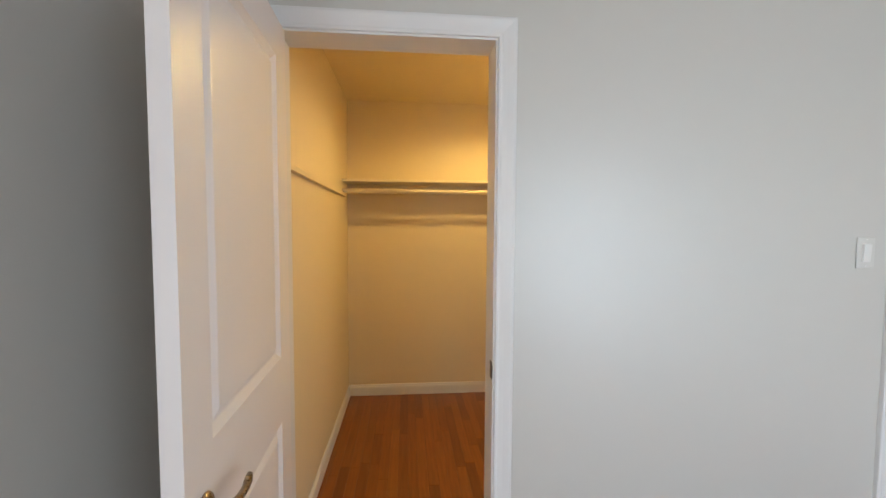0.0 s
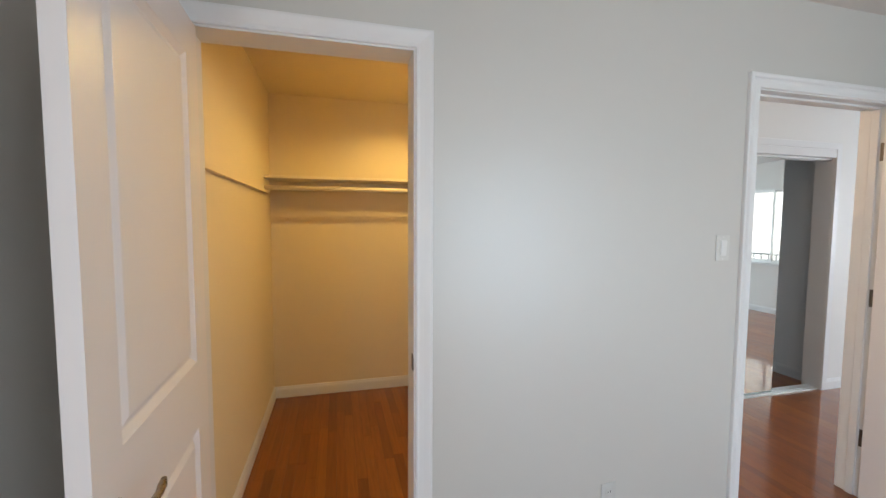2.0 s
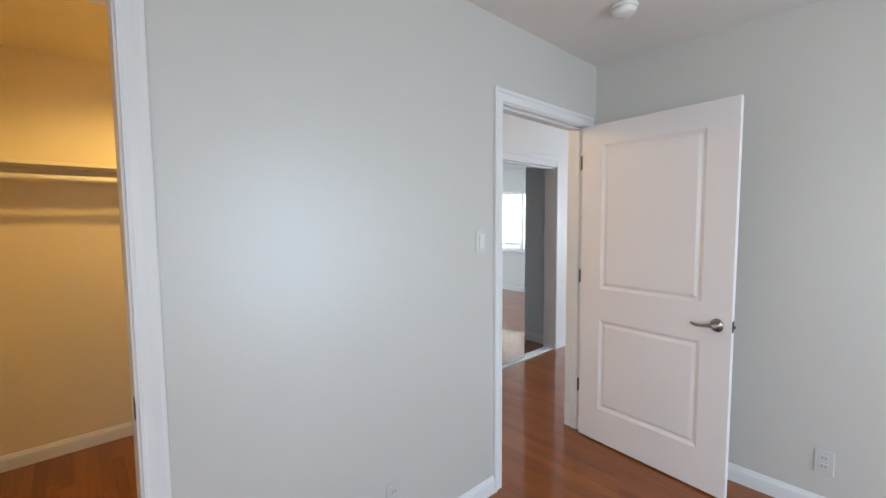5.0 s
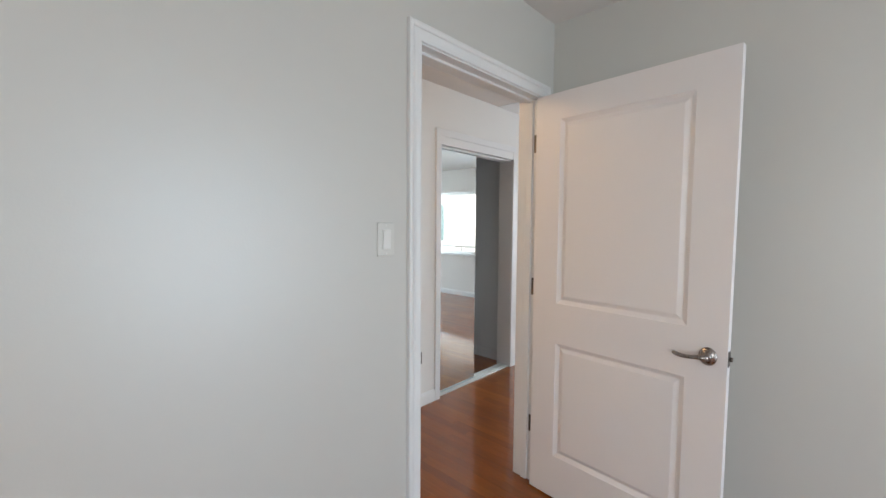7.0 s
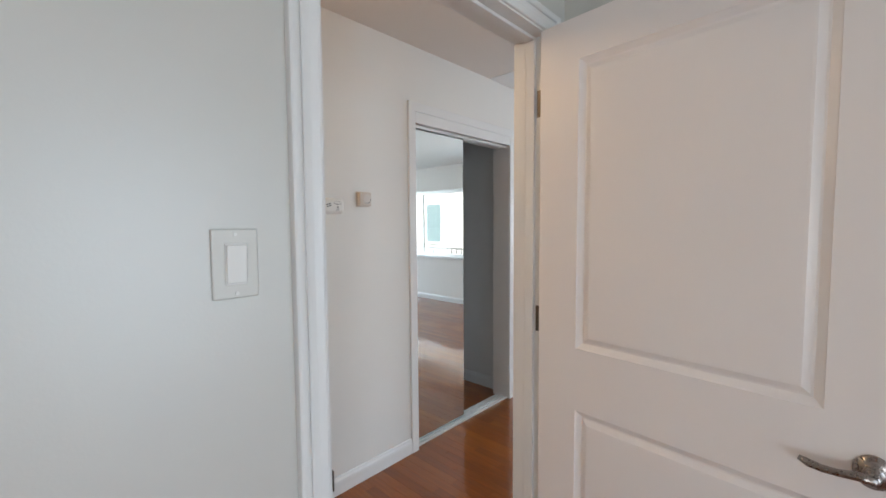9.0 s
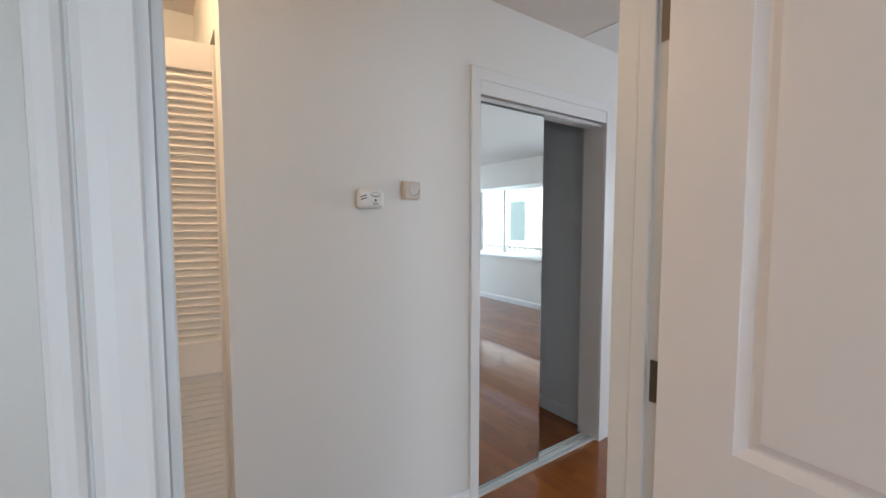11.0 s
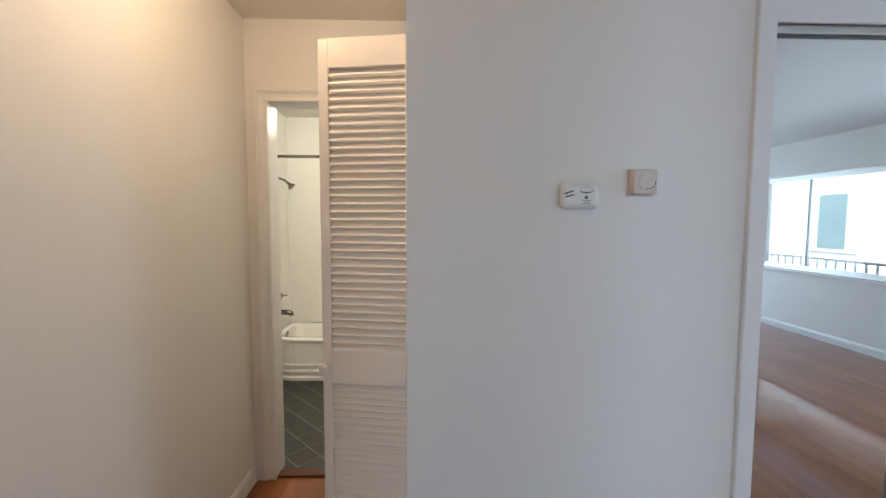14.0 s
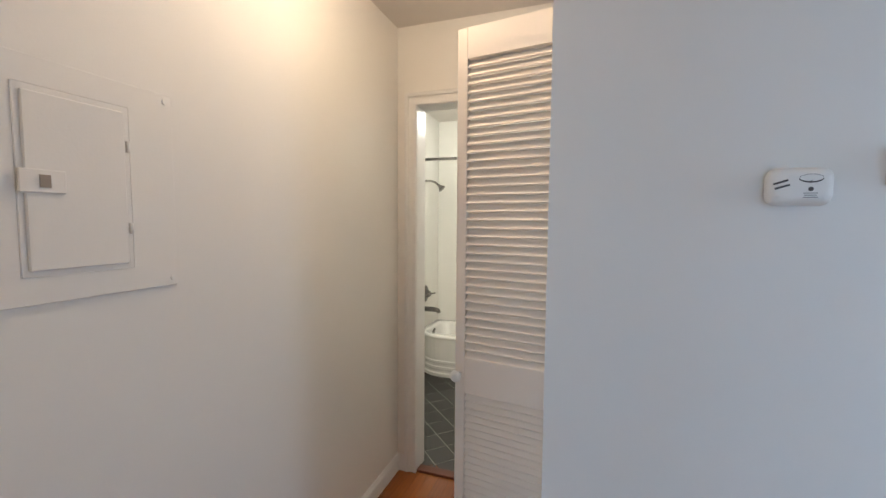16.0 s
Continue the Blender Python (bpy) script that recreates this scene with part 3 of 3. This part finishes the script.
thermostat = thing("thermostat", pose(0.873, H0, 1.531), "beige square thermostat with a round dial on the hall wall", "thermostat")
part("back_plate", box(-0.040, 0.040, -0.006, 0.0, -0.040, 0.040, 0.002, 1), M_BEIGE, thermostat)
part("cover", box(-0.036, 0.036, -0.034, -0.006, -0.036, 0.036, 0.004, 2), M_BEIGE, thermostat)
bm = bmesh.new()
tube(bm, [(0.006, -0.034, 0.0), (0.006, -0.038, 0.0)], 0.026, 28)
part("dial", bm, M_DIAL, thermostat)
bm = bmesh.new()
tube(bm, [(0.006 + 0.021 * math.cos(a), -0.0385, 0.021 * math.sin(a)) for a in np.linspace(-1.9, 0.1, 12)], 0.0012, 6)
part("dial_mark", bm, M_GREYMARK, thermostat)


def switch(m, label):
    t = thing("light_switch", m, label, "light switch")
    part("plate", box(-0.036, 0.036, -0.005, 0.0, -0.057, 0.057, 0.003, 2), M_SWITCH, t)
    part("rocker_frame", box(-0.017, 0.017, -0.0075, -0.005, -0.034, 0.034, 0.0008, 1), M_PLASTIC, t)
    bm = box(-0.0155, 0.0155, -0.0115, -0.006, -0.031, 0.031, 0.001, 1)
    bmesh.ops.rotate(bm, verts=bm.verts, cent=(0, -0.007, 0), matrix=Matrix.Rotation(radians(3), 3, 'X'))
    part("rocker", bm, M_PLASTIC, t)
    for z in (-0.048, 0.048):
        bm = bmesh.new()
        tube(bm, [(0, -0.0055, z), (0, -0.0072, z)], 0.003, 10)
        part("screw", bm, M_PLASTIC, t)


def outlet(m, label):
    t = thing("wall_outlet", m, label, "outlet")
    part("plate", box(-0.036, 0.036, -0.006, 0.0, -0.058, 0.058, 0.003, 2), M_OUTLET, t)
    for z in (-0.020, 0.020):
        part("socket_face", box(-0.016, 0.016, -0.0085, -0.005, z - 0.014, z + 0.014, 0.003, 2), M_OUTLET, t)
        for x in (-0.006, 0.006):
            part("slot", box(x - 0.0012, x + 0.0012, -0.009, -0.008, z - 0.004, z + 0.006), M_GREYMARK, t)


switch(pose(-0.168, W0, 1.335), "white rocker light switch on the grey-green bedroom wall")
outlet(pose(-0.71, W0, 0.29), "pale grey painted wall outlet low on the bedroom wall")
outlet(pose(XE, -1.193, 0.265, 0, 0, -90), "pale grey painted wall outlet behind the open door")

# smoke detector on the bedroom ceiling
sd = thing("smoke_detector", pose(0.33, -0.46, ZC), "white round smoke detector on the bedroom ceiling", "smoke detector")
bm = bmesh.new()
lathe(bm, [(0.062, 0.0), (0.062, -0.012), (0.056, -0.014)], Matrix.Identity(4))
part("base", bm, M_PLASTIC, sd)
bm = bmesh.new()
lathe(bm, [(0.055, -0.014), (0.053, -0.030), (0.044, -0.040), (0.020, -0.043)], Matrix.Identity(4))
part("cover", bm, M_PLASTIC, sd)

# electrical panel, x of the thing points out of the wall
pan = thing("electrical_panel", pose(LX, -0.006, -0.002), "white painted electrical panel cover on the hall wall", "electrical panel")
part("cover_plate", box(0.0, 0.008, 0.40, 0.775, 1.252, 1.715, 0.002, 1), M_HALL, pan)
part("door_frame", box(0.008, 0.0095, 0.474, 0.672, 1.305, 1.662, 0.002, 1), M_HALL, pan)
part("panel_door", box(0.0095, 0.015, 0.484, 0.660, 1.316, 1.650, 0.003, 1), M_HALL, pan)
part("latch_frame", box(0.015, 0.021, 0.473, 0.545, 1.463, 1.507, 0.002, 1), M_HALL, pan)
part("latch_tab", box(0.021, 0.0225, 0.503, 0.520, 1.473, 1.497), M_TAB, pan)
for z in (1.395, 1.575):
    bm = bmesh.new()
    tube(bm, [(0.013, 0.666, z - 0.012), (0.013, 0.666, z + 0.012)], 0.004, 8)
    part("hinge_pin", bm, M_HALL, pan)
for y, z in ((0.756, 1.697), (0.762, 1.272), (0.412, 1.697), (0.412, 1.272)):
    bm = bmesh.new()
    tube(bm, [(0.007, y, z), (0.011, y, z)], 0.006, 12)
    part("screw", bm, M_PLASTIC, pan)

# ---- louvered linen door ----
lou = thing("louvered_door", pose(0.200, 1.222, 0.012, 0, 0, 171), "cream louvered linen closet door standing open", "door")
LW, LT = 0.324, 0.030
part("stile", box(0, 0.032, -LT, 0, 0, 1.995, 0.002, 1), M_LOUVER, lou)
part("stile", box(LW - 0.034, LW, -LT, 0, 0, 1.995, 0.002, 1), M_LOUVER, lou)
part("top_rail", box(0.032, LW - 0.034, -LT + 0.0004, -0.0004, 1.902, 1.995), M_LOUVER, lou)
part("middle_rail", box(0.032, LW - 0.034, -LT + 0.0004, -0.0004, 0.845, 0.961), M_LOUVER, lou)
part("bottom_rail", box(0.032, LW - 0.034, -LT + 0.002, -0.002, 0.0, 0.13), M_LOUVER, lou)
bm = bmesh.new()
add_box(bm, 0.030, LW - 0.032, -0.0180, 0.0180, -0.0028, 0.0028, 0.0013, 1)
bmesh.ops.rotate(bm, verts=bm.verts, cent=(0, 0, 0), matrix=Matrix.Rotation(radians(-49), 3, 'X'))
slat_me = bpy.data.meshes.new("slat")
bm.to_mesh(slat_me)
bm.free()
slat_me.materials.append(M_LOUVER)
for z0, z1, n in ((0.961, 1.902, 36), (0.13, 0.845, 31)):
    for k in range(n):
        ob = new("slat", slat_me)
        ob.parent = lou
        ob.location = (0, -LT / 2, z0 + (z1 - z0) * (k + 0.5) / n)
bm = bmesh.new()
lathe(bm, [(0.009, 0.0), (0.008, 0.010), (0.015, 0.016), (0.019, 0.024), (0.017, 0.031), (0.008, 0.034)], Matrix.Translation((LW - 0.014, 0.0, 0.905)) @ Euler((radians(-90), 0, 0)).to_matrix().to_4x4())
part("knob", bm, M_PLASTIC, lou, "round white knob")

# ---- bathroom ----
tagged(link_mesh("threshold", box(BA0, BA1, BY0 + 0.005, BY0 + 0.062, -0.017, 0.014, 0.004, 2), M_REDWOOD), kind="structure")
tub = thing("bathtub", pose(-1.19, 3.435, 0.0), "white enamelled alcove bathtub with a stepped apron", "bathtub")
TL, TW, TH, TR = 1.96, 0.60, 0.375, 0.24


def tub_shell():
    bm = bmesh.new()
    def ring(ix, iy0, iy1, z, r):
        pts = []
        x0, x1, y0, y1 = ix, TL - ix, iy0, TW - iy1
        q = max(r, TR - ix - iy0)
        for cx, cy, a0, c in ((x1 - r, y1 - r, 0, r), (x0 + r, y1 - r, 90, r), (x0 + q, y0 + q, 180, q), (x1 - r, y0 + r, 270, r)):
            for k in range(7):
                a = radians(a0 + 15 * k)
                pts.append(bm.verts.new((cx + c * math.cos(a), cy + c * math.sin(a), z)))
        return pts
    rings = [ring(0.0, 0.0, 0.0, TH - 0.03, 0.004), ring(0.0, -0.008, 0.0, TH - 0.012, 0.004), ring(0.0, 0.002, 0.0, TH, 0.006), ring(0.055, 0.075, 0.04, TH + 0.001, 0.08), ring(0.075, 0.095, 0.06, TH - 0.02, 0.09), ring(0.11, 0.12, 0.09, 0.15, 0.10), ring(0.17, 0.17, 0.14, 0.09, 0.10)]
    for r0, r1 in zip(rings, rings[1:]):
        for k in range(len(r0)):
            f = bm.faces.new((r0[k], r0[(k + 1) % len(r0)], r1[(k + 1) % len(r0)], r1[k]))
            f.smooth = True
    bm.faces.new(rings[-1])
    bmesh.ops.recalc_face_normals(bm, faces=bm.faces)
    return bm


part("basin", tub_shell(), M_PORCELAIN, tub)
bm = bmesh.new()
prof = [(0.004, TH - 0.03), (0.006, 0.15), (0.000, 0.145), (0.000, 0.125), (0.006, 0.118), (0.006, 0.095), (0.000, 0.090), (0.000, 0.068), (0.006, 0.060), (0.006, 0.036), (-0.004, 0.030), (-0.004, 0.0), (0.03, 0.0), (0.03, TH - 0.03)]
rings = [[bm.verts.new((TR + (TR - y) * math.cos(a), TR + (TR - y) * math.sin(a), z)) for y, z in prof] for a in np.linspace(math.pi, 1.5 * math.pi, 9)]
rings.append([bm.verts.new((TL, y, z)) for y, z in prof])
for r0, r1 in zip(rings, rings[1:]):
    for k in range(len(prof)):
        bm.faces.new((r0[k], r0[(k + 1) % len(prof)], r1[(k + 1) % len(prof)], r1[k]))
bm.faces.new(rings[0]), bm.faces.new(rings[-1])
bmesh.ops.recalc_face_normals(bm, faces=bm.faces)
part("apron", bm, M_PORCELAIN, tub)

XB = -1.19
YT = 3.68
shower = thing("shower_set", pose(XB, YT, 0), "chrome shower head on a bent arm above the tub", "shower")
bm = bmesh.new()
tube(bm, [(0.0, 0, 1.80), (0.05, 0, 1.80), (0.10, 0, 1.785), (0.135, 0, 1.755)], 0.010, 12)
part("arm", bm, M_CHROME, shower)
bm = bmesh.new()
lathe(bm, [(0.012, 0.0), (0.014, 0.02), (0.034, 0.05), (0.036, 0.058), (0.030, 0.060)], Matrix.Translation((0.130, 0, 1.762)) @ Euler((0, radians(135), 0)).to_matrix().to_4x4())
part("head", bm, M_CHROME, shower)
valve = thing("tub_valve", pose(XB, YT, 0.71), "round chrome tub valve with a lever handle", "tap")
bm = bmesh.new()
lathe(bm, [(0.082, 0.0), (0.082, 0.006), (0.072, 0.012), (0.035, 0.016), (0.030, 0.050), (0.022, 0.056)], Euler((0, radians(90), 0)).to_matrix().to_4x4())
part("plate", bm, M_CHROME, valve)
bm = bmesh.new()
tube(bm, [(0.048, 0, 0), (0.060, 0.03, 0.0), (0.075, 0.085, -0.004)], [0.010, 0.008, 0.006], 10)
part("lever", bm, M_CHROME, valve)
spout = thing("tub_spout", pose(XB, YT, 0.56), "chrome tub spout below the valve", "tap")
bm = bmesh.new()
tube(bm, [(0.0, 0, 0), (0.10, 0, 0), (0.135, 0, -0.006), (0.150, 0, -0.03)], [0.026, 0.024, 0.022, 0.017], 16)
part("body", bm, M_CHROME, spout)
over = thing("tub_overflow", pose(XB + 0.09, YT, 0.345, 0, 15, 0), "small round chrome overflow plate in the tub", "overflow plate")
bm = bmesh.new()
lathe(bm, [(0.035, 0.0), (0.035, 0.006), (0.028, 0.010)], Euler((0, radians(90), 0)).to_matrix().to_4x4())
part("plate", bm, M_CHROME, over)
rod = thing("shower_rod", pose(0, 3.36, 1.95), "chrome shower curtain rod across the tub", "curtain rod")
bm = bmesh.new()
tube(bm, [(XB + 0.001, 0, 0), (0.779, 0, 0)], 0.0125, 14)
part("bar", bm, M_CHROME, rod)
for x, s in ((XB + 0.001, 1), (0.779, -1)):
    bm = bmesh.new()
    tube(bm, [(x, 0, 0), (x + s * 0.012, 0, 0)], [0.030, 0.022], 18)
    part("flange", bm, M_CHROME, rod)

# ---- windows ----
def frame_bars(bm, x0, x1, y0, y1, z0, z1, t):
    add_box(bm, x0, x1, y0, y1, z0, z0 + t)
    add_box(bm, x0, x1, y0, y1, z1 - t, z1)
    add_box(bm, x0, x1, y0, y0 + t, z0 + t, z1 - t)
    add_box(bm, x0, x1, y1 - t, y1, z0 + t, z1 - t)


wy0, wy1, wz0, wz1 = -3.27, -0.62, 0.80, 2.01
win = new("window_living")
tagged(win, "aluminium sliding window with a view of the house next door", "window", kind="structure")
bm = bmesh.new()
frame_bars(bm, LVX + 0.02, LVX + 0.075, wy0, wy1, wz0, wz1, 0.035)
part("window_frame", bm, M_ALU, win)
for a, b, x in ((wy0 + 0.035, -2.57, 0.055), (-2.61, -1.29, 0.035), (-1.33, wy1 - 0.035, 0.055)):
    bm = bmesh.new()
    frame_bars(bm, LVX + x - 0.010, LVX + x + 0.010, a, b, wz0 + 0.035, wz1 - 0.035, 0.030)
    sash = part("sash", bm, M_ALU, win)
    p = part("pane", box(LVX + x - 0.002, LVX + x + 0.002, a + 0.03, b - 0.03, wz0 + 0.065, wz1 - 0.065), M_GLASS, sash)
    p.visible_shadow = False
part("window_sill", box(LVX - 0.045, LVX + 0.02, wy0 - 0.03, wy1 + 0.03, wz0 - 0.028, wz0, 0.004, 2), M_TRIM, win)

# ---- outside ----
tagged(link_mesh("ground", box(-400, 400, -400, 400, -3.2, -3.0), M_GROUND), kind="structure")
tagged(link_mesh("house_wall_base", box(-2.5, LVX + 0.1, YL - 0.1, 4.1, -3.0, -0.25), M_STUCCO), kind="structure")
balcony = thing("balcony", pose(LVX + 0.15, 0, 0), "concrete balcony with a grey iron railing outside the window", "balcony")
part("slab", box(0.0, 1.10, -5.5, 2.0, -0.25, -0.06), M_CONCRETE, balcony)
part("railing", box(1.03, 1.07, -5.5, 2.0, 0.85, 0.88, 0.004, 1), M_IRON, balcony)
part("bottom_bar", box(1.035, 1.065, -5.5, 2.0, 0.04, 0.06), M_IRON, balcony)
bm = bmesh.new()
add_box(bm, -0.008, 0.008, -0.008, 0.008, 0.06, 0.85)
bar_me = bpy.data.meshes.new("baluster")
bm.to_mesh(bar_me)
bm.free()
bar_me.materials.append(M_IRON)
for k in range(54):
    ob = new("baluster", bar_me)
    ob.parent = balcony
    ob.location = (1.05, -5.43 + k * 0.14, 0)
for k in range(9):
    bm = bmesh.new()
    y = -4.66 + k * 0.42
    for s_ in (-1, 1):
        tube(bm, [(1.05, y + s_ * (0.045 + 0.042 * math.cos(a)), 0.77 + 0.042 * math.sin(a)) for a in np.linspace(-2.2, 2.6, 12)], 0.006, 6)
    part("scroll", bm, M_IRON, balcony)
house = thing("apartment_building", pose(10.5, 0.0, -3.0), "white two-storey stucco apartment building next door", "building")
bm = bmesh.new()
# Upper wall is unseen, height added so the oak floor reflects bright stucco.
add_box(bm, 0, 9, -14, 12, 0, 7.7)
part("wall", bm, M_STUCCO, house)
part("roof", box(-0.7, 9.6, -14.6, 12.6, 7.7, 7.88), M_ROOF, house)
for k in range(8):
    y = -14.5 + k * 3.1
    for z in (0.90, 3.66):
        w = part("window", box(-0.05, 0.0, y, y + 1.25, z, z + 1.55), M_WINFRAME, house)
        part("pane", box(-0.056, -0.05, y + 0.26, y + 0.99, z + 0.08, z + 1.47), M_DARKGLASS, w)

# ---- bathroom floor tiles ----
def clip(poly, axis, value, keep_above):
    out = []
    for i, p in enumerate(poly):
        q = poly[(i + 1) % len(poly)]
        a, b = (p[axis] - value) * (1 if keep_above else -1), (q[axis] - value) * (1 if keep_above else -1)
        if a >= 0:
            out.append(p)
        if (a >= 0) != (b >= 0):
            s = a / (a - b)
            out.append((p[0] + (q[0] - p[0]) * s, p[1] + (q[1] - p[1]) * s))
    return out


bf = tagged(link_mesh("floor_bathroom", box(XB, 0.78, BY0 + 0.063, 3.45, -0.018, -0.001), M_GROUT), kind="structure")
TS, G = 0.150, 0.005
for i in range(-30, 31):
    for j in range(-30, 31):
        u, v = i * TS, j * TS
        c = [((a - b) * 0.7071 - 0.2, (a + b) * 0.7071 + 2.7) for a, b in ((u, v), (u + TS - G, v), (u + TS - G, v + TS - G), (u, v + TS - G))]
        for ax, val, ab in ((0, XB, True), (0, 0.78, False), (1, BY0 + 0.064, True), (1, 3.45, False)):
            c = clip(c, ax, val, ab)
            if len(c) < 3:
                break
        if len(c) < 3:
            continue
        bm = bmesh.new()
        cx, cy = sum(p[0] for p in c) / len(c), sum(p[1] for p in c) / len(c)
        lo = [bm.verts.new((x, y, -0.003)) for x, y in c]
        mid = [bm.verts.new((x, y, -0.0003)) for x, y in c]
        hi = [bm.verts.new((x + (cx - x) * 0.025, y + (cy - y) * 0.02, 0.001)) for x, y in c]
        for r0, r1 in ((lo, mid), (mid, hi)):
            for k in range(len(c)):
                bm.faces.new((r0[k], r0[(k + 1) % len(c)], r1[(k + 1) % len(c)], r1[k]))
        bm.faces.new(hi)
        part("tile", bm, M_SLATE, bf)

# ---- oak floor ----
rng = random.Random(7)
PW = 0.057


def plank_geo(verts, faces, x0, x1, y0, y1, ox=0.0, oy=0.0, z=0.0):
    e = 0.0005
    k = len(verts)
    for a, b, c, d, h in ((x0, x1, y0, y1, -0.0175), (x0, x1, y0, y1, z - 0.0006), (x0 + e, x1 - e, y0 + e, y1 - e, z)):
        verts += [(a - ox, c - oy, h), (b - ox, c - oy, h), (b - ox, d - oy, h), (a - ox, d - oy, h)]
    for r in (0, 4):
        for i in range(4):
            faces.append((k + r + i, k + r + (i + 1) % 4, k + r + 4 + (i + 1) % 4, k + r + 4 + i))
    faces.append((k + 8, k + 9, k + 10, k + 11))


joined_v, joined_f = [], []
single = []
ncol = int((LVX + 0.02 + 2.34) / PW) + 1
for c in range(ncol):
    x0 = -2.34 + c * PW
    x1 = x0 + PW - 0.0003
    y = YL + rng.uniform(-0.6, 0)
    limit = 2.16 if x0 < HC + 0.6 else 1.96
    while y < limit:
        ln = rng.choice((0.35, 0.5, 0.65, 0.8, 1.0, 1.2))
        y1 = min(y + ln, limit)
        a = max(y, YL)
        if y1 - a > 0.05 and not (a > BY0 and x0 > LX):
            b = y1 - 0.0004
            mid = (a + b) / 2
            near = (-2.32 < x0 < -1.45 and 0.1 < mid < 2.15) or (-0.2 < x0 < 2.3 and -0.9 < mid < 1.12) or (-0.72 < x0 < 0.2 and 1.5 < mid < 2.1)
            (single if near else joined_f).append((x0, x1, a, b)) if near else plank_geo(joined_v, joined_f, x0, x1, a, b, z=rng.uniform(-0.0002, 0.0))
        y += ln
for x0, x1, a, b in single:
    v, f = [], []
    plank_geo(v, f, x0, x1, a, b, x0, a, z=rng.uniform(-0.0002, 0.0))
    me = bpy.data.meshes.new("plank")
    me.from_pydata(v, [], f)
    me.materials.append(M_WOODOBJ)
    ob = new("plank", me)
    ob.location = (x0, a, 0)
    ob.parent = floor
me = bpy.data.meshes.new("far_planks")
me.from_pydata(joined_v, [], joined_f)
me.materials.append(M_WOODISL)
ob = new("far_planks", me)
ob.parent = floor
tagged(ob, kind="stuff")
